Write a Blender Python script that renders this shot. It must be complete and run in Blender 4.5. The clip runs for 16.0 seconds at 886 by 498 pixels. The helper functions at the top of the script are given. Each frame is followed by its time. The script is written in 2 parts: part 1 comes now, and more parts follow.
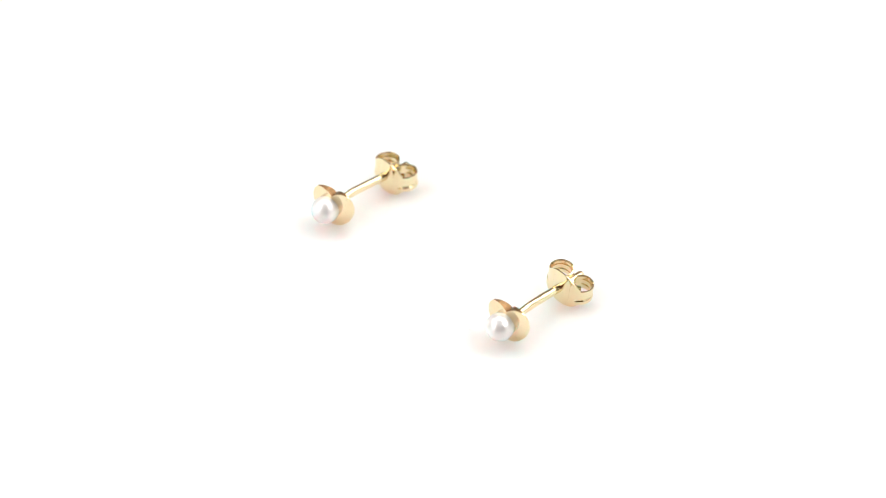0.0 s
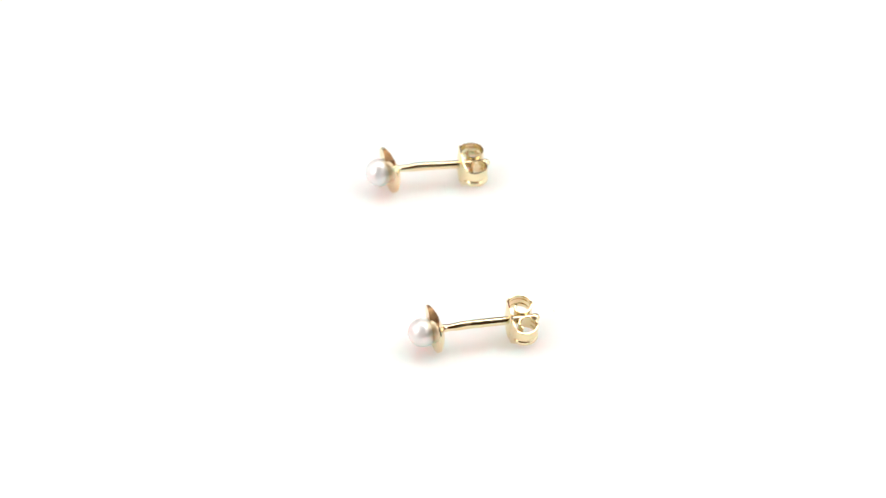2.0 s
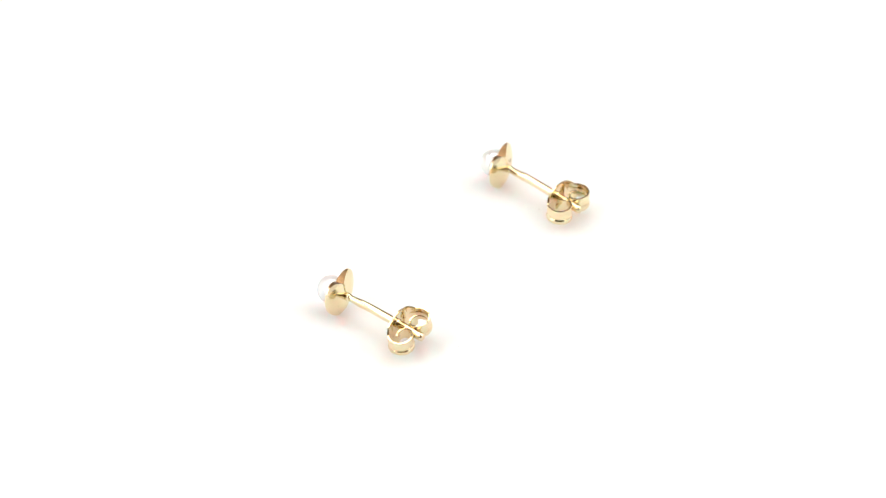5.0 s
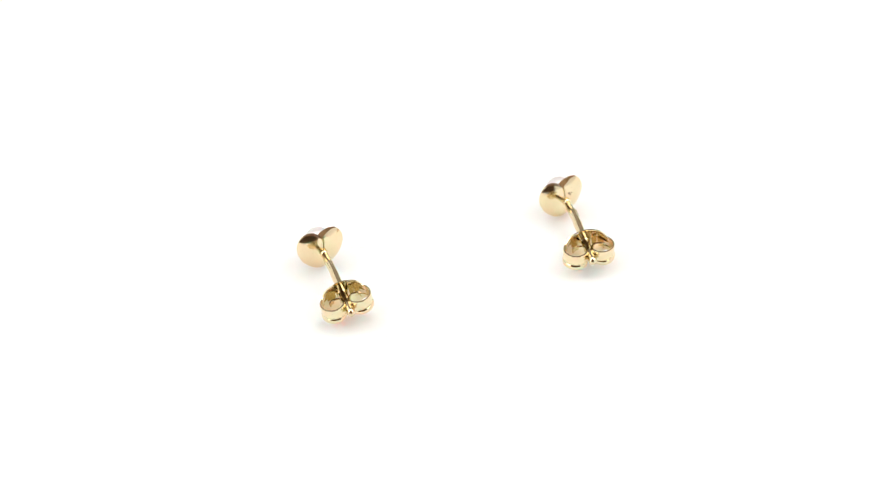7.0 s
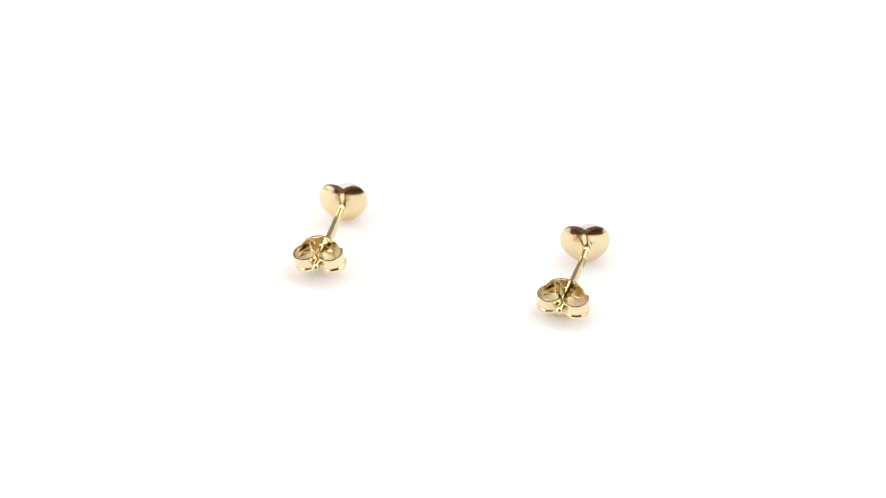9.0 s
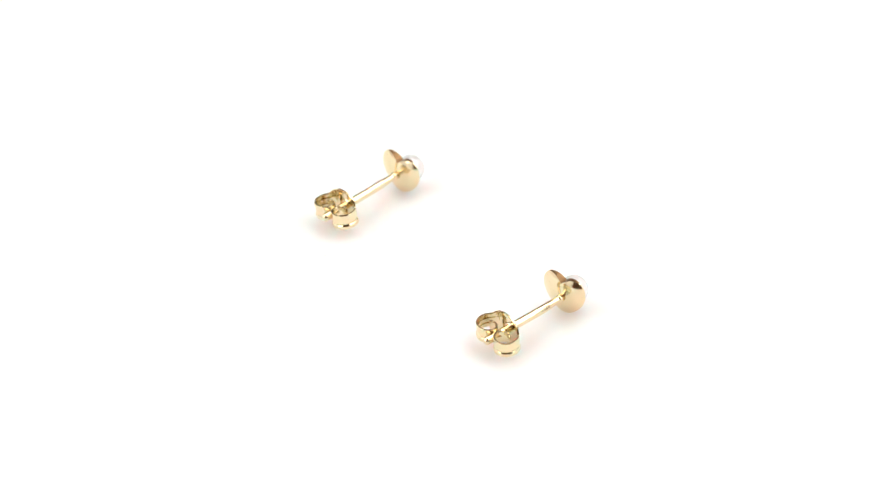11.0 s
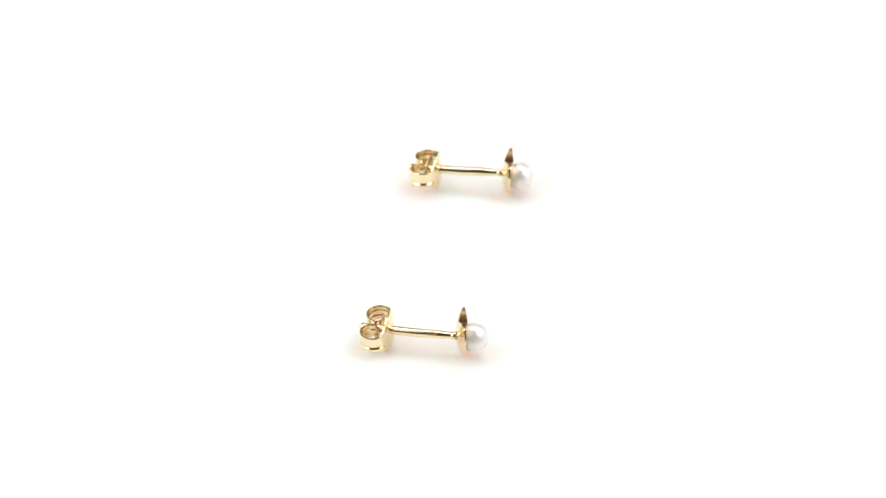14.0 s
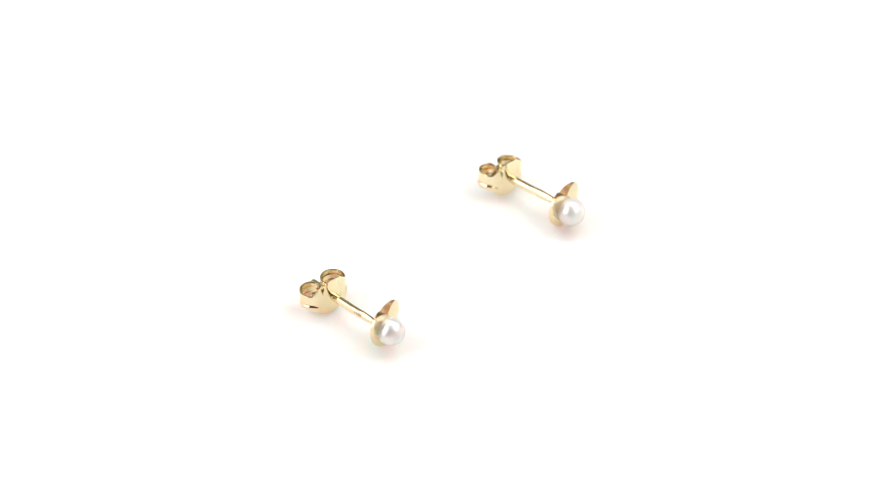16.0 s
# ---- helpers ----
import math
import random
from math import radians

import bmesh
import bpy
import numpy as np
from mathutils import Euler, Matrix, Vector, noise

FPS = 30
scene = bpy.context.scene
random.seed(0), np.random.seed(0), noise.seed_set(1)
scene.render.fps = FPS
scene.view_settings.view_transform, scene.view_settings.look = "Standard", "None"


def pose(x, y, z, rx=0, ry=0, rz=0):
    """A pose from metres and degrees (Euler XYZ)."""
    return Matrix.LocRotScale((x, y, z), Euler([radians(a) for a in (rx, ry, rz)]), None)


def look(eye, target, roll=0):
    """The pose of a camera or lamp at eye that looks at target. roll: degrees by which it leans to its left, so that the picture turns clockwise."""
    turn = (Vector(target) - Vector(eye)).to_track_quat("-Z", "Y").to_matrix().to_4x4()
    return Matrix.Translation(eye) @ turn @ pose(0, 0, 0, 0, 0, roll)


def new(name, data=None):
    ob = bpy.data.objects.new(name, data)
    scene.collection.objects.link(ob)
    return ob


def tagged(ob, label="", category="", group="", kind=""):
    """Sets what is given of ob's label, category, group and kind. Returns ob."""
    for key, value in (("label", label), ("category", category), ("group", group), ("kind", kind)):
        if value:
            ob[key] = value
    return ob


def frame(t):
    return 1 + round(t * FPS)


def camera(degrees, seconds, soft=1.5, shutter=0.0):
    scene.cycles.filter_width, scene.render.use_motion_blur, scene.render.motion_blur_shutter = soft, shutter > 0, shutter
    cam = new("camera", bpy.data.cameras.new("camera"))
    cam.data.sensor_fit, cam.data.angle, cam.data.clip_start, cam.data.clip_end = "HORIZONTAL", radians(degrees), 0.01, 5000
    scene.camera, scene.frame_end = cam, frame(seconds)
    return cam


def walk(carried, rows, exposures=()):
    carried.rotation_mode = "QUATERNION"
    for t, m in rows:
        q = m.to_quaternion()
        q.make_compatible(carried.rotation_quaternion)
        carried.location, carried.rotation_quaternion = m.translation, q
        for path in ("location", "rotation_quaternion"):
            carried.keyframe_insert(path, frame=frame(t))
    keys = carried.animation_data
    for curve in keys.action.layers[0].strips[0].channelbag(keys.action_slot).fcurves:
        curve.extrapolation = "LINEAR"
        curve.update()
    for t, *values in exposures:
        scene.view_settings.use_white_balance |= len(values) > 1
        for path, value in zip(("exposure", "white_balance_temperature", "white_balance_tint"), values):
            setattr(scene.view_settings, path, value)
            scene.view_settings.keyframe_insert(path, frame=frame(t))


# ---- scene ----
MM = 0.001
SECONDS = 16.0

# camera: a fixed close-up lens above the turning plate
EYE = (0.0, -0.31286, 0.26222)
AIM = (-0.00076, 0.00270, -0.00015)
cam = camera(13.28, SECONDS, soft=1.1)
cam.data.dof.use_dof, cam.data.dof.focus_distance, cam.data.dof.aperture_fstop = True, 0.4030, 22.0
walk(cam, [(0.0, look(EYE, AIM, -1.62)), (SECONDS, look(EYE, AIM, -1.62))])


def turned(t):
    """Degrees by which the plate has turned, clockwise from above, from its state at 8 s."""
    return -(16.7822 * (t - 8.0) + 0.014357 * (t - 8.0) ** 2)


# ---- light: a white photo box, open at the front, with lamps in its roof and sides ----
world = bpy.data.worlds.new("studio_air")
world.use_nodes = True
world.node_tree.nodes["Background"].inputs["Color"].default_value = (0.5, 0.5, 0.55, 1)
world.node_tree.nodes["Background"].inputs["Strength"].default_value = 0.05
scene.world = world


def area_lamp(name, m, sx, sy, watts, colour=(1, 1, 1)):
    d = bpy.data.lights.new(name, "AREA")
    d.shape, d.size, d.size_y, d.energy, d.color = "RECTANGLE", sx, sy, watts, colour
    ob = new(name, d)
    ob.matrix_world = m
    return ob


BOX_W, BOX_BACK, BOX_FRONT, BOX_H, BOX_FLOOR = 0.32, 0.36, -0.24, 0.56, -0.035
ROOF_FRONT = 0.01
area_lamp("roof_lamp", look((0.03, 0.19, BOX_H - 0.03), (0.0, 0.10, 0.0)), 0.54, 0.32, 1.55)
# added unseen fill: lifts the south wall that the gold mirrors as brown
area_lamp("room_fill", look((-1.6, 1.4, 1.6), (0.3, -2.6, 0.5)), 0.5, 0.5, 34.0, (1, 0.9, 0.78))
area_lamp("side_lamp_east", look((BOX_W - 0.03, -0.05, 0.26), (0, -0.02, 0.10)), 0.38, 0.36, 1.08)
area_lamp("side_lamp_west", look((-BOX_W + 0.03, -0.07, 0.22), (0, -0.02, 0.10)), 0.38, 0.36, 1.08)


# ---- materials ----
def material(name):
    m = bpy.data.materials.new(name)
    m.use_nodes = True
    return m, m.node_tree.nodes, m.node_tree.links, m.node_tree.nodes["Principled BSDF"]


def noise_node(n, l, scale, detail=4.0, rough=0.55):
    co = n.new("ShaderNodeTexCoord")
    t = n.new("ShaderNodeTexNoise")
    t.inputs["Scale"].default_value, t.inputs["Detail"].default_value, t.inputs["Roughness"].default_value = scale, detail, rough
    l.new(co.outputs["Object"], t.inputs["Vector"])
    return t


def ramp_node(n, l, src, stops):
    r = n.new("ShaderNodeValToRGB")
    while len(r.color_ramp.elements) < len(stops):
        r.color_ramp.elements.new(0.5)
    for e, (p, c) in zip(r.color_ramp.elements, stops):
        e.position, e.color = p, (*c, 1)
    l.new(src, r.inputs["Fac"])
    return r


def bump_node(n, l, src, strength, distance, bsdf, previous=None):
    b = n.new("ShaderNodeBump")
    b.inputs["Strength"].default_value, b.inputs["Distance"].default_value = strength, distance
    l.new(src, b.inputs["Height"])
    if previous:
        l.new(previous.outputs["Normal"], b.inputs["Normal"])
    l.new(b.outputs["Normal"], bsdf.inputs["Normal"])
    return b


def gold_material(name, light, deep, rough, wave, grain):
    m, n, l, b = material(name)
    b.inputs["Metallic"].default_value = 1.0
    big = noise_node(n, l, 700, 3)
    fine = noise_node(n, l, 9000, 5)
    tone = ramp_node(n, l, big.outputs["Fac"], [(0.3, deep), (0.7, light)])
    l.new(tone.outputs["Color"], b.inputs["Base Color"])
    r = ramp_node(n, l, fine.outputs["Fac"], [(0.3, (rough * 0.6,) * 3), (0.75, (rough * 1.6,) * 3)])
    l.new(r.outputs["Color"], b.inputs["Roughness"])
    first = bump_node(n, l, big.outputs["Fac"], wave, 0.0004, b)
    bump_node(n, l, fine.outputs["Fac"], grain, 0.00003, b, first)
    return m


GOLD = gold_material("polished_gold", (0.87, 0.75, 0.50), (0.82, 0.69, 0.44), 0.09, 0.06, 0.06)
GOLD_SHELL = gold_material("polished_gold_shell", (0.86, 0.72, 0.48), (0.81, 0.67, 0.425), 0.13, 0.02, 0.06)
# notch walls: rougher, with the brown of gold mirroring gold put into the colour
GOLD_NOTCH = gold_material("browned_notch_gold", (0.34, 0.205, 0.10), (0.26, 0.145, 0.065), 0.32, 0.10, 0.3)
GOLD_STAMP = gold_material("struck_gold", (0.50, 0.39, 0.24), (0.34, 0.25, 0.15), 0.5, 0.3, 0.8)
PIT = gold_material("dark_pit_gold", (0.22, 0.15, 0.08), (0.12, 0.08, 0.04), 0.5, 0.3, 0.8)


def pearl_material():
    m, n, l, b = material("white_nacre")
    big = noise_node(n, l, 500, 3)
    fine = noise_node(n, l, 6000, 4)
    tone = ramp_node(n, l, big.outputs["Fac"], [(0.3, (0.76, 0.72, 0.70)), (0.7, (0.82, 0.785, 0.765))])
    l.new(tone.outputs["Color"], b.inputs["Base Color"])
    b.inputs["Roughness"].default_value = 0.30
    b.inputs["Metallic"].default_value = 0.25
    b.inputs["Subsurface Weight"].default_value = 0.6
    b.inputs["Subsurface Radius"].default_value = (1.0, 0.9, 0.85)
    b.inputs["Subsurface Scale"].default_value = 0.0006
    b.inputs["Specular IOR Level"].default_value = 0.9
    b.inputs["Coat Weight"].default_value = 1.0
    b.inputs["Coat Roughness"].default_value = 0.16
    b.inputs["Coat IOR"].default_value = 1.9
    bump_node(n, l, fine.outputs["Fac"], 0.15, 0.00003, b)
    return m


PEARL = pearl_material()


def plain_material(name, a, c, scale, rough, strength, distance):
    m, n, l, b = material(name)
    t = noise_node(n, l, scale, 5)
    tone = ramp_node(n, l, t.outputs["Fac"], [(0.3, a), (0.7, c)])
    l.new(tone.outputs["Color"], b.inputs["Base Color"])
    b.inputs["Roughness"].default_value = rough
    bump_node(n, l, t.outputs["Fac"], strength, distance, b)
    return m


PLATE = plain_material("matt_white_plastic", (0.855, 0.85, 0.85), (0.865, 0.86, 0.86), 300, 0.6, 0.03, 0.00005)
PLATE.node_tree.nodes["Principled BSDF"].inputs["Subsurface Weight"].default_value = 1.0
PLATE.node_tree.nodes["Principled BSDF"].inputs["Subsurface Radius"].default_value = (1.0, 0.62, 0.56)
PLATE.node_tree.nodes["Principled BSDF"].inputs["Subsurface Scale"].default_value = 0.007
FABRIC = plain_material("white_diffuser", (0.86, 0.86, 0.855), (0.89, 0.89, 0.885), 900, 0.9, 0.2, 0.0004)
BACKCLOTH = plain_material("grey_backcloth", (0.19, 0.155, 0.125), (0.25, 0.205, 0.17), 700, 0.9, 0.2, 0.0004)
ROOM = plain_material("brown_studio_paint", (0.26, 0.165, 0.10), (0.31, 0.20, 0.125), 4, 0.9, 0.2, 0.002)
TABLE = plain_material("grey_table", (0.20, 0.19, 0.18), (0.26, 0.25, 0.24), 30, 0.6, 0.1, 0.0005)
DUST = plain_material("grey_dust", (0.50, 0.48, 0.46), (0.62, 0.60, 0.58), 20000, 0.95, 0.5, 0.00002)
LINT = plain_material("pale_lint", (0.66, 0.64, 0.63), (0.72, 0.71, 0.70), 20000, 0.95, 0.5, 0.00002)


# ---- mesh helpers ----
def mesh_of(name, bm, mat, smooth=True, sharp=40):
    me = bpy.data.meshes.new(name)
    bmesh.ops.recalc_face_normals(bm, faces=bm.faces)
    for f in bm.faces:
        f.smooth = smooth
    if smooth:
        for e in bm.edges:
            if len(e.link_faces) == 2 and e.calc_face_angle(0) > radians(sharp):
                e.smooth = False
    bm.to_mesh(me)
    bm.free()
    me.materials.append(mat)
    return me


def part(name, bm, mat, parent=None, label="", smooth=True, sharp=40):
    ob = new(name, mesh_of(name, bm, mat, smooth, sharp))
    if parent:
        ob.parent = parent
    if label:
        tagged(ob, label)
    return ob


def grid_faces(bm, rows, close_u=False, close_v=False):
    """Quads between rows of vertices."""
    nu = len(rows)
    nv = len(rows[0])
    for i in range(nu if close_u else nu - 1):
        for j in range(nv if close_v else nv - 1):
            q = [rows[i][j], rows[(i + 1) % nu][j], rows[(i + 1) % nu][(j + 1) % nv], rows[i][(j + 1) % nv]]
            if len(set(q)) == 4:
                bm.faces.new(q)


def box(bm, lo, hi, bevel=0.0):
    m = Matrix.Translation([(a + b) / 2 for a, b in zip(lo, hi)]) @ Matrix.Diagonal([b - a for a, b in zip(lo, hi)] + [1])
    made = bmesh.ops.create_cube(bm, size=1, matrix=m)
    if bevel:
        edges = {e for v in made["verts"] for e in v.link_edges}
        bmesh.ops.bevel(bm, geom=list(edges), offset=bevel, segments=3, affect="EDGES")
    return bm


def lathe(bm, profile, seg=48):
    """Turn (radius, height) pairs about the z axis; a zero radius closes the end."""
    rows = []
    for r, z in profile:
        if r <= 0:
            rows.append([bm.verts.new((0, 0, z))])
        else:
            rows.append([bm.verts.new((r * math.cos(2 * math.pi * k / seg), r * math.sin(2 * math.pi * k / seg), z)) for k in range(seg)])
    for a, b in zip(rows, rows[1:]):
        for k in range(seg):
            q = [a[k % len(a)], a[(k + 1) % seg % len(a)], b[(k + 1) % seg % len(b)], b[k % len(b)]]
            q = list(dict.fromkeys(q))
            if len(q) > 2:
                bm.faces.new(q)
    return bm


def tube(bm, centres, sizes, seg=24, cap=True):
    """A rod along y: centres (x, y, z), sizes (half width, half height)."""
    rows = []
    for c, (a, b) in zip(centres, sizes):
        rows.append([bm.verts.new((c[0] + a * math.cos(2 * math.pi * k / seg), c[1], c[2] + b * math.sin(2 * math.pi * k / seg))) for k in range(seg)])
    grid_faces(bm, rows, close_v=True)
    if cap:
        bm.faces.new(rows[0])
        bm.faces.new(rows[-1])
    return bm


def smoothstep(a, b, x):
    x = min(1.0, max(0.0, (x - a) / (b - a)))
    return x * x * (3 - 2 * x)


# ---- the room and the photo box ----
def build_setting():
    bm = bmesh.new()
    box(bm, (-2.2, -2.6, -0.80), (2.2, 1.8, -0.75))
    tagged(part("floor", bm, ROOM), "dim brown floor of the studio room", "floor", kind="structure")
    for name, lo, hi in (("wall_south", (-2.2, -2.66, -0.75), (2.2, -2.6, 1.75)), ("wall_north", (-2.2, 1.8, -0.75), (2.2, 1.86, 1.75)),
                         ("wall_west", (-2.26, -2.6, -0.75), (-2.2, 1.8, 1.75)), ("wall_east", (2.2, -2.6, -0.75), (2.26, 1.8, 1.75))):
        bm = box(bmesh.new(), lo, hi)
        tagged(part(name, bm, ROOM), "dim brown painted wall of the studio room", "wall", kind="structure")
    bm = box(bmesh.new(), (-2.2, -2.6, 1.75), (2.2, 1.8, 1.80))
    tagged(part("ceiling", bm, ROOM), "dim painted ceiling of the studio room", "ceiling", kind="structure")

    table = tagged(new("work_table"), "grey work table under the white photo box", "table")
    part("tabletop", box(bmesh.new(), (-0.6, -0.55, -0.08), (0.6, 0.55, BOX_FLOOR - 0.006), 0.004), TABLE, table)
    for x in (-0.55, 0.55):
        for y in (-0.50, 0.50):
            part("leg", box(bmesh.new(), (x - 0.025, y - 0.025, -0.75), (x + 0.025, y + 0.025, -0.08), 0.003), TABLE, table)

    photo_box = tagged(new("photo_box"), "white fabric photo light box, open at the front and above", "light box")
    t = 0.006
    part("base_panel", box(bmesh.new(), (-BOX_W, BOX_FRONT, BOX_FLOOR - t), (BOX_W, BOX_BACK, BOX_FLOOR)), FABRIC, photo_box)
    part("side_panel", box(bmesh.new(), (-BOX_W - t, BOX_FRONT, BOX_FLOOR - t), (-BOX_W, BOX_BACK, BOX_H)), FABRIC, photo_box)
    part("side_panel", box(bmesh.new(), (BOX_W, BOX_FRONT, BOX_FLOOR - t), (BOX_W + t, BOX_BACK, BOX_H)), FABRIC, photo_box)
    part("back_panel", box(bmesh.new(), (-BOX_W - t, BOX_BACK, BOX_FLOOR - t), (BOX_W + t, BOX_BACK + t, BOX_H)), BACKCLOTH, photo_box, "brown-grey cloth back panel")
    # added unseen white flaps that narrow the dark opening mirrored in the gold
    for x0, x1 in ((-BOX_W - t, -0.17), (0.17, BOX_W + t)):
        part("added_roof_wing", box(bmesh.new(), (x0, BOX_FRONT, BOX_H), (x1, ROOF_FRONT, BOX_H + t)), FABRIC, photo_box)
    for x0, x1 in ((-BOX_W - t, -0.19), (0.19, BOX_W + t)):
        part("added_front_wing", box(bmesh.new(), (x0, BOX_FRONT - t, BOX_FLOOR - t), (x1, BOX_FRONT, BOX_H)), FABRIC, photo_box)
    part("roof_panel", box(bmesh.new(), (-BOX_W - t, ROOF_FRONT, BOX_H), (BOX_W + t, BOX_BACK + t, BOX_H + t)), FABRIC, photo_box)


build_setting()


# ---- the turning plate ----
def build_turntable():
    thing = tagged(new("turntable"), "round matt white display turntable, slowly turning", "turntable")
    R = 0.150
    prof = [(0, 0.0)] + [(R * k / 12, 0.0) for k in range(1, 12)] + [(R - 0.0015, 0.0), (R - 0.0005, -0.0004), (R, -0.0015), (R, -0.011), (R - 0.001, -0.012), (0, -0.012)]
    part("plate", lathe(bmesh.new(), prof, 96), PLATE, thing)
    part("base", lathe(bmesh.new(), [(0, -0.012), (0.11, -0.012), (0.112, -0.014), (0.118, -0.033), (0.117, BOX_FLOOR), (0, BOX_FLOOR)], 64), PLATE, thing)
    return thing


TURNTABLE = build_turntable()


# ---- the earrings: the post runs along y, the pearl at +y, its tip at -y; the origin is where the post meets the heart ----
HEART_REACH = ((0.0, 1.50), (0.15, 1.78), (0.30, 2.07), (0.45, 2.38), (0.60, 2.63), (0.75, 2.80), (0.95, 2.85), (1.20, 2.78),
               (1.50, 2.63), (1.80, 2.47), (2.10, 2.38), (2.40, 2.34), (2.70, 2.42), (2.95, 2.51), (3.1416, 2.53))


def heart_edge(a):
    """The heart's outline at the angle a from straight up: its reach in mm, and its reach as if it had no notch."""
    a = abs(a)
    k = max(i for i in range(len(HEART_REACH) - 1) if HEART_REACH[i][0] <= a)
    (a0, r0), (a1, r1) = HEART_REACH[k], HEART_REACH[k + 1]
    before = HEART_REACH[max(k - 1, 0)]
    after = HEART_REACH[min(k + 2, len(HEART_REACH) - 1)]
    m0 = (r1 - before[1]) / (a1 - before[0]) * (a1 - a0)
    m1 = (after[1] - r0) / (after[0] - a0) * (a1 - a0)
    w = min(1.0, (a - a0) / (a1 - a0))
    reach = (2 * w ** 3 - 3 * w * w + 1) * r0 + (w ** 3 - 2 * w * w + w) * m0 + (3 * w * w - 2 * w ** 3) * r1 + (w ** 3 - w * w) * m1
    return reach, max(reach, 2.70 + 0.15 * smoothstep(0.0, 0.95, a)) if a < 0.95 else reach


HEART_V = 0.0
HEART_FRONT = 1.04


def heart_back(u, v, out):
    """How far forward the back of the heart lies: a puffed dome with a soft crease from the notch down to the pin."""
    crease = 0.16 * math.exp(-abs(u) / 0.16) * smoothstep(0.1, 0.7, v)
    return 0.88 - 0.76 * (1 - out ** 2.6) * (1 - crease)


def build_heart(parent, head):
    bm = bmesh.new()
    NA, NR = 160, 26
    back, front = [], []
    for k in range(NR + 1):
        rho = max(0.02, k / NR)
        rb, rf = [], []
        for j in range(NA):
            a = -math.pi + 2 * math.pi * j / NA
            reach, full = heart_edge(a)
            u, v = reach * rho * math.sin(a), HEART_V + reach * rho * math.cos(a)
            rb.append(bm.verts.new((u * MM, heart_back(u, v, reach * rho / full) * MM, v * MM)))
            # the front is gently puffed too, so that the edge is thin
            f = HEART_FRONT + 0.14 * smoothstep(0.5, -2.0, v) + 0.36 * (1 - (reach * rho / full) ** 2.4)
            rf.append(bm.verts.new((u * MM, f * MM, v * MM)))
        back.append(rb)
        front.append(rf)
    grid_faces(bm, back, close_v=True)
    grid_faces(bm, front, close_v=True)
    before = set(bm.faces)
    grid_faces(bm, [back[-1], front[-1]], close_v=True)
    # the walls inside the notch take the gold with painted-in brown reflections
    for face in set(bm.faces) - before:
        c = face.calc_center_median()
        face.material_index = 1 if abs(math.atan2(c.x, c.z)) < 0.70 else 0
    bm.faces.new(back[0])
    bm.faces.new(front[0])
    bm.transform(head)
    heart = part("heart_setting", bm, GOLD_SHELL, parent, "puffed polished gold heart, notch reflections painted brown", sharp=38)
    heart.data.materials.append(GOLD_NOTCH)
    return heart


def build_pearl(parent, centre, r):
    bm = bmesh.new()
    bmesh.ops.create_uvsphere(bm, u_segments=64, v_segments=40, radius=r * MM)
    for v in bm.verts:
        v.co *= 1 + 0.0012 * noise.noise(v.co * 900)
        v.co += Vector(centre) * MM
    return part("pearl", bm, PEARL, parent, "small round white lustrous pearl")


def build_post(parent, mark_side, bend_x, bend_z):
    cs, sz = [], []
    for k in range(61):
        d = 0.05 + 10.27 * k / 60
        a = 0.37 + 0.09 * smoothstep(0.5, 2.2, d)
        flat = math.exp(-((d - 2.7) / 0.9) ** 4)
        w, h = a * (1 - 0.08 * flat), a * (1 + 0.05 * flat)
        # a slight bend where the stamp was struck
        bend = smoothstep(0.2, 3.2, d) * (1 - smoothstep(3.2, 10.6, d) * 0.9)
        if d > 9.95:
            t = (d - 9.95) / 0.35
            w, h = w * math.sqrt(max(0.05, 1 - 0.9 * t * t)), h * math.sqrt(max(0.05, 1 - 0.9 * t * t))
        cs.append((bend_x * bend * MM, -d * MM, bend_z * bend * MM))
        sz.append((w * MM, h * MM))
    post = part("post", tube(bmesh.new(), cs, sz), GOLD, parent, "straight polished gold ear post")
    # the thin pin soldered into the heart's crease, and its collar
    part("pin", tube(bmesh.new(), [(0, 1.15 * MM, 0), (0, 0.85 * MM, 0), (0, 0.70 * MM, 0), (0, -0.1 * MM, 0)],
                     [(0.55 * MM, 0.50 * MM), (0.42 * MM, 0.38 * MM), (0.28 * MM, 0.28 * MM), (0.26 * MM, 0.26 * MM)]), GOLD, post)
    part("solder_collar", tube(bmesh.new(), [(0, 0.10 * MM, 0), (0, 0.04 * MM, 0), (0, -0.10 * MM, 0), (0, -0.30 * MM, 0.01 * MM), (0, -0.42 * MM, 0.02 * MM)],
                               [(0.30 * MM, 0.30 * MM), (0.42 * MM, 0.42 * MM), (0.45 * MM, 0.45 * MM), (0.43 * MM, 0.43 * MM), (0.36 * MM, 0.36 * MM)]), GOLD, post)
    # struck marks: small dents with raised edges, unreadable
    for i, (off, ln) in enumerate(((0.0, 0.16), (0.27, 0.18), (0.54, 0.16), (0.81, 0.14))):
        bm = bmesh.new()
        ang = mark_side
        m = pose(bend_x * 0.85 * MM, -(1.95 + off * 1.1) * MM, bend_z * 0.85 * MM) @ Matrix.Rotation(radians(ang), 4, "Y") @ Matrix.Translation((0, 0, 0.43 * MM))
        box(bm, (-0.22 * MM, -ln / 2 * MM, -0.05 * MM), (0.22 * MM, ln / 2 * MM, 0.025 * MM), 0.02 * MM)
        bm.transform(m)
        part("stamp_mark", bm, GOLD_STAMP, post, "tiny struck maker's stamp bar")
    return post


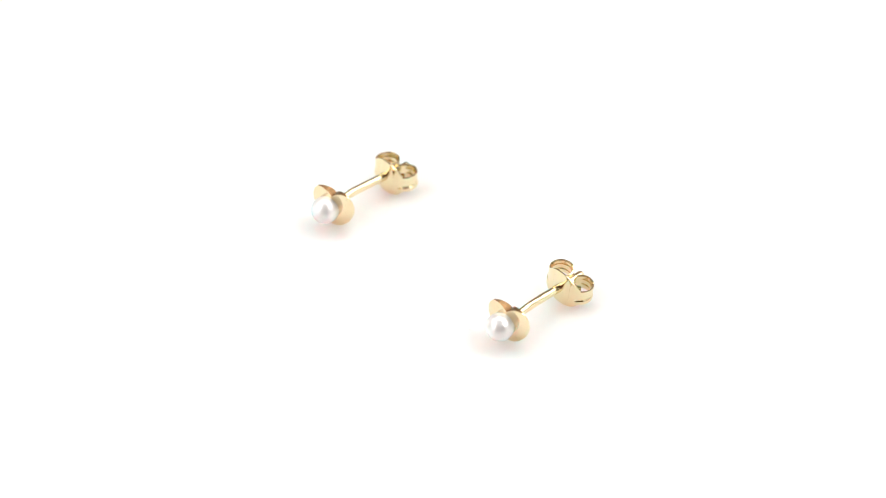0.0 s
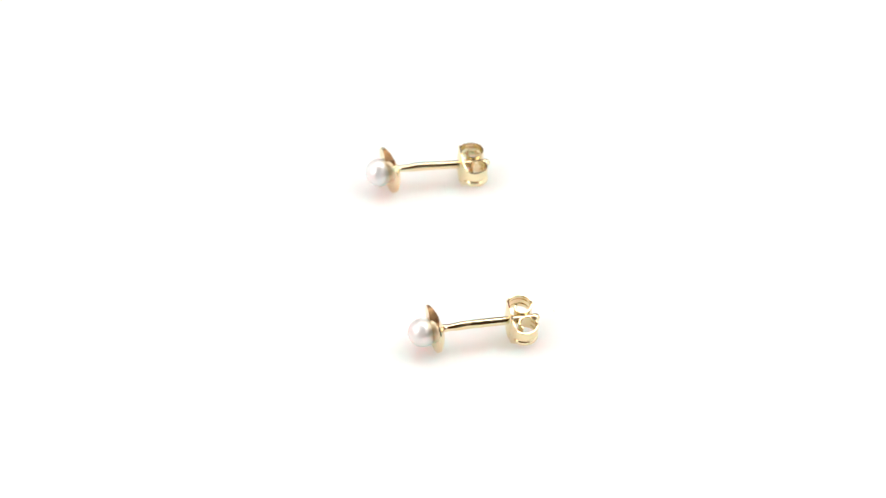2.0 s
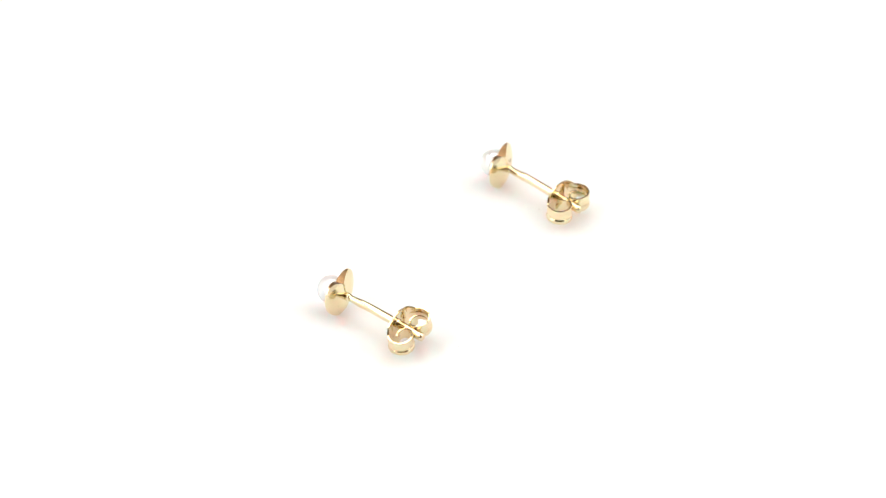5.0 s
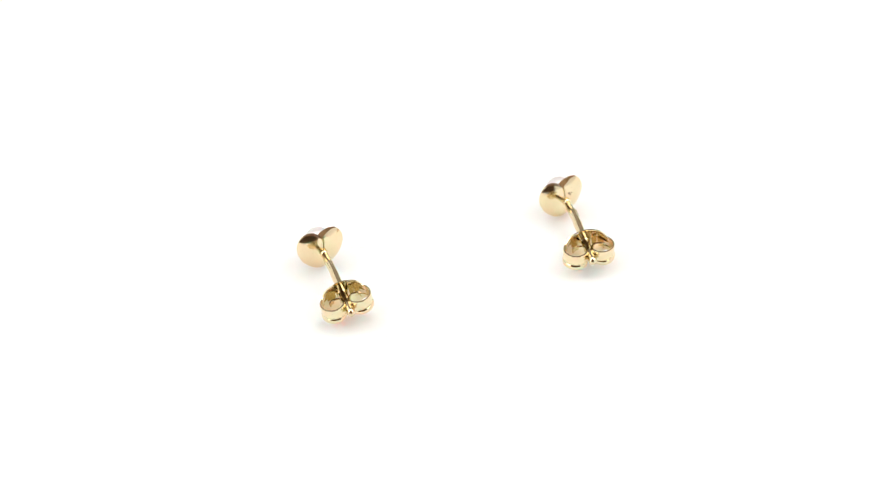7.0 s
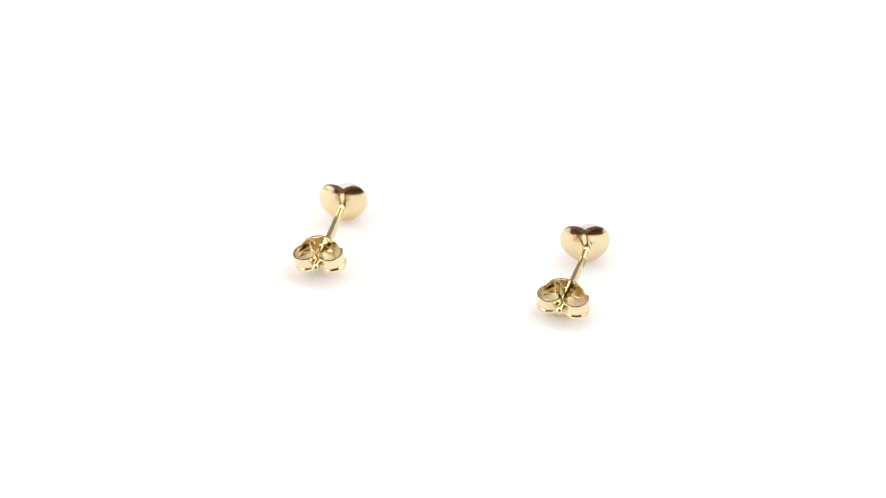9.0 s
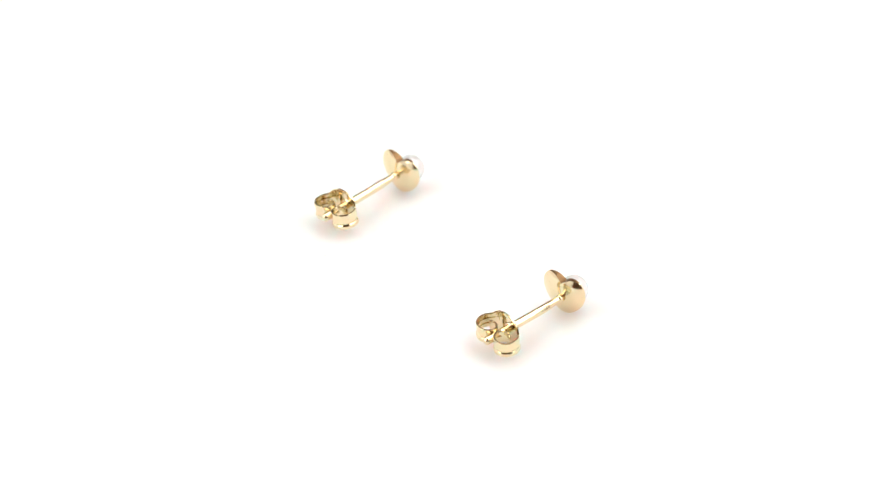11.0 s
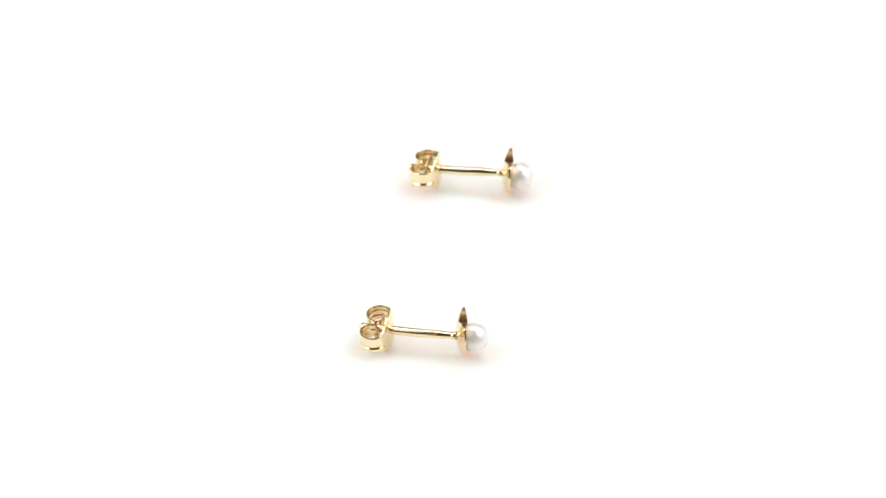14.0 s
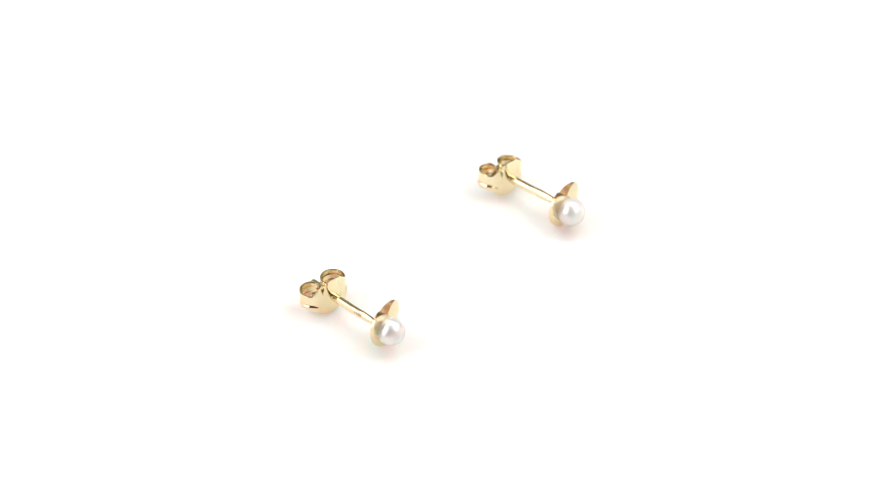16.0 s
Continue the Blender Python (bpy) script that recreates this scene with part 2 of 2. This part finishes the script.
def strip_mesh(path, half, flare, drop, thick):
    """A bent metal strip: path of (x, y, nx, ny) in mm with its half height and edge flare by position."""
    bm = bmesh.new()
    NV = 33
    out_rows, in_rows = [], []
    for i, (x, y, nx, ny) in enumerate(path):
        h, fl = half[i], flare[i]
        ro, ri = [], []
        for j in range(NV):
            s = -1 + 2 * j / (NV - 1)
            # a flat band with a groove and a raised lip along each edge
            e = abs(s)
            k = 1.0 if s < 0 else 0.3
            off = k * fl * (smoothstep(0.35, 0.62, e) - 0.9 * math.exp(-((e - 0.35) / 0.10) ** 2) - 0.25 * smoothstep(0.8, 1.0, e))
            edge = 0.035 if j in (0, NV - 1) else 0.0
            ro.append(bm.verts.new(((x + nx * (off + thick / 2 - edge)) * MM, (y + ny * (off + thick / 2 - edge)) * MM, (drop[i] + h * s) * MM)))
            ri.append(bm.verts.new(((x + nx * (off - thick / 2 + edge)) * MM, (y + ny * (off - thick / 2 + edge)) * MM, (drop[i] + h * s) * MM)))
        out_rows.append(ro)
        in_rows.append(ri)
    grid_faces(bm, out_rows)
    grid_faces(bm, in_rows)
    for a, b in ((out_rows[0], in_rows[0]), (out_rows[-1], in_rows[-1])):
        grid_faces(bm, [a, b])
    grid_faces(bm, [[r[0] for r in out_rows], [r[0] for r in in_rows]])
    grid_faces(bm, [[r[-1] for r in out_rows], [r[-1] for r in in_rows]])
    return bm


PLATE_W, PLATE_H = 2.50, 2.03


def build_clasp(parent, y0, z0, roll):
    clasp = part("butterfly_clasp", clasp_plate(), GOLD, parent, "gold butterfly scroll back clasp", sharp=50)
    clasp.location, clasp.rotation_euler = (0, y0 * MM, z0 * MM), (0, radians(roll), 0)
    for side in (-1, 1):
        path, half, flare, drop = [], [], [], []
        R0, cx, cy = 1.48, 1.24, -1.48
        N = 96
        for k in range(N + 1):
            q = k / N
            if q < 0.08:
                w = q / 0.08
                x, y, nx, ny = 0.75 + (cx - 0.75) * w, -0.02 * w, 0, 1
            else:
                w = (q - 0.08) / 0.92
                ang = radians(90 - 410 * w)
                r = R0 - 0.50 * smoothstep(0.12, 0.62, w) - 0.40 * smoothstep(0.58, 0.95, w)
                x, y = cx + r * math.cos(ang), cy + r * math.sin(ang)
                nx, ny = math.cos(ang), math.sin(ang)
            path.append((side * x, y, side * nx, ny))
            # the band is part of the tall oval plate at first and narrows as it curls back
            oval = PLATE_H * math.sqrt(max(0.0, 1 - (x / PLATE_W) ** 2)) if q < 0.24 else 0.0
            half.append(max(0.90, oval) - 0.20 * smoothstep(0.5, 0.8, q) + 0.035 * noise.noise(Vector((14 * q, 3.7 * side, 0.5))))
            drop.append(0.03 * smoothstep(0.15, 0.35, q))
            flare.append(0.08 * smoothstep(0.05, 0.20, q) - 0.07 * smoothstep(0.45, 0.65, q))
        part("scroll", strip_mesh(path, half, flare, drop, 0.22), GOLD, clasp, "curled gold scroll with a channelled band", sharp=50)
    # the raised rim round the hole where the post enters
    bm = bmesh.new()
    tube(bm, [(0, y * MM, 0.15 * MM) for y in (0.38, 0.36, 0.18, 0.04)], [(0.50 * MM, 0.50 * MM), (0.58 * MM, 0.58 * MM), (0.66 * MM, 0.66 * MM), (0.56 * MM, 0.56 * MM)])
    part("hole_rim", bm, GOLD, clasp)
    return clasp


def clasp_plate():
    """The domed middle disc of the clasp, facing the heart."""
    bm = bmesh.new()
    NA, NR, thick = 56, 10, 0.22
    a_rows, b_rows = [], []
    for k in range(NR + 1):
        rho = max(0.03, k / NR)
        ra, rb = [], []
        for j in range(NA):
            a = 2 * math.pi * j / NA
            u = 1.20 * rho * math.cos(a)
            v = PLATE_H * math.sqrt(1 - (u / PLATE_W) ** 2) * max(-1.0, min(1.0, 1.35 * math.sin(a))) * rho
            y = 0.28 - 0.25 * rho ** 2
            e = 0.04 if k == NR else 0
            ra.append(bm.verts.new((u * MM, (y + thick / 2 - e) * MM, v * MM)))
            rb.append(bm.verts.new((u * MM, (y - thick / 2 + e) * MM, v * MM)))
        a_rows.append(ra)
        b_rows.append(rb)
    grid_faces(bm, a_rows, close_v=True)
    grid_faces(bm, b_rows, close_v=True)
    grid_faces(bm, [a_rows[-1], b_rows[-1]], close_v=True)
    bm.faces.new(a_rows[0])
    bm.faces.new(b_rows[0])
    return bm


def build_earring(label, head, bend, mark_side, pearl_at, clasp_y, roll, pits=()):
    thing = tagged(new("stud_earring"), label, "earring", "pair of pearl stud earrings")
    heart = build_heart(thing, head)
    build_pearl(thing, pearl_at, 1.52)
    build_post(thing, mark_side, *bend)
    build_clasp(thing, clasp_y, -0.09, roll)
    # tiny casting pits on the back of one lobe, drawn as flattened dark beads
    for u, v, r in pits:
        a = math.atan2(u, v - HEART_V)
        d = heart_back(u, v, math.hypot(u, v - HEART_V) / heart_edge(a)[1])
        bm = bmesh.new()
        bmesh.ops.create_icosphere(bm, subdivisions=2, radius=r * MM, matrix=head @ pose(u * MM, d * MM, v * MM, 0, 20, 0) @ Matrix.Diagonal((1, 0.5, 1.5, 1)))
        part("casting_pit", bm, PIT, heart, "tiny dark casting pit")
    return thing


# where each earring rests on the plate at 8 s: place (mm), tilt and turn (degrees); the hearts sit a little askew on their posts
EAST = build_earring("gold heart stud earring with a white pearl, lying on the plate", pose(-0.18 * MM, -0.10 * MM, 0.12 * MM, -5, 0, 15), (0.12, 0.03), 48, (-0.25, 1.95, -0.10), -7.1, 0, ((0.62, 0.72, 0.09), (0.74, 0.50, 0.07), (0.95, 0.66, 0.05)))
EAST_AT = pose(14.26 * MM, 3.15 * MM, 2.45 * MM, 2.83, 0, -2.78)
WEST = build_earring("matching gold heart pearl stud, stamp facing up", pose(0.0, 0.0, 0, -5, 0, 7), (0.10, 0.02), -18, (0.02, 2.17, -0.25), -7.05, -9)
WEST_AT = pose(-13.10 * MM, 3.32 * MM, 2.56 * MM, 2.45, 0, 0.45)


# ---- specks of dust on the plate ----
def build_speck(x, y, length, width, turn, label, mat=DUST):
    bm = bmesh.new()
    bmesh.ops.create_icosphere(bm, subdivisions=2, radius=1.0)
    for v in bm.verts:
        k = 1 + 0.35 * noise.noise(v.co * 1.7 + Vector((x, y, 3)))
        v.co = Vector((v.co.x * length / 2 * k, v.co.y * width / 2 * k + 0.18 * length * (v.co.x ** 2), v.co.z * 0.025 * k + 0.02)) * MM
    ob = tagged(part("dust_speck", bm, mat), label, "dust", "dust on the plate")
    return ob, pose(x * MM, y * MM, 0, 0, 0, turn)


SPECKS = [
    build_speck(0.72, -0.62, 0.17, 0.10, 20, "tiny grey dust speck on the white plate"),
    build_speck(1.52, 0.72, 0.13, 0.08, 70, "tiny grey dust speck on the white plate"),
    build_speck(-10.0, -9.16, 0.22, 0.09, 40, "tiny grey dust speck on the white plate"),
    build_speck(13.1, -1.9, 0.15, 0.12, 10, "tiny grey dust speck beside an earring"),
    build_speck(-8.1, 5.75, 0.85, 0.035, 160, "fine pale lint fibre on the white plate", LINT),
    build_speck(-9.2, 6.1, 0.45, 0.04, 200, "short pale lint fibre on the white plate", LINT),
]


# ---- what moves: everything on the plate turns about the plate's axis ----
def motions():
    steps = [k * 0.25 for k in range(int(SECONDS / 0.25) + 1)]
    carried = [(TURNTABLE, pose(0, 0, 0)), (EAST, EAST_AT), (WEST, WEST_AT)] + SPECKS
    for ob, at in carried:
        walk(ob, [(t, pose(0, 0, 0, 0, 0, turned(t)) @ at) for t in steps])


motions()
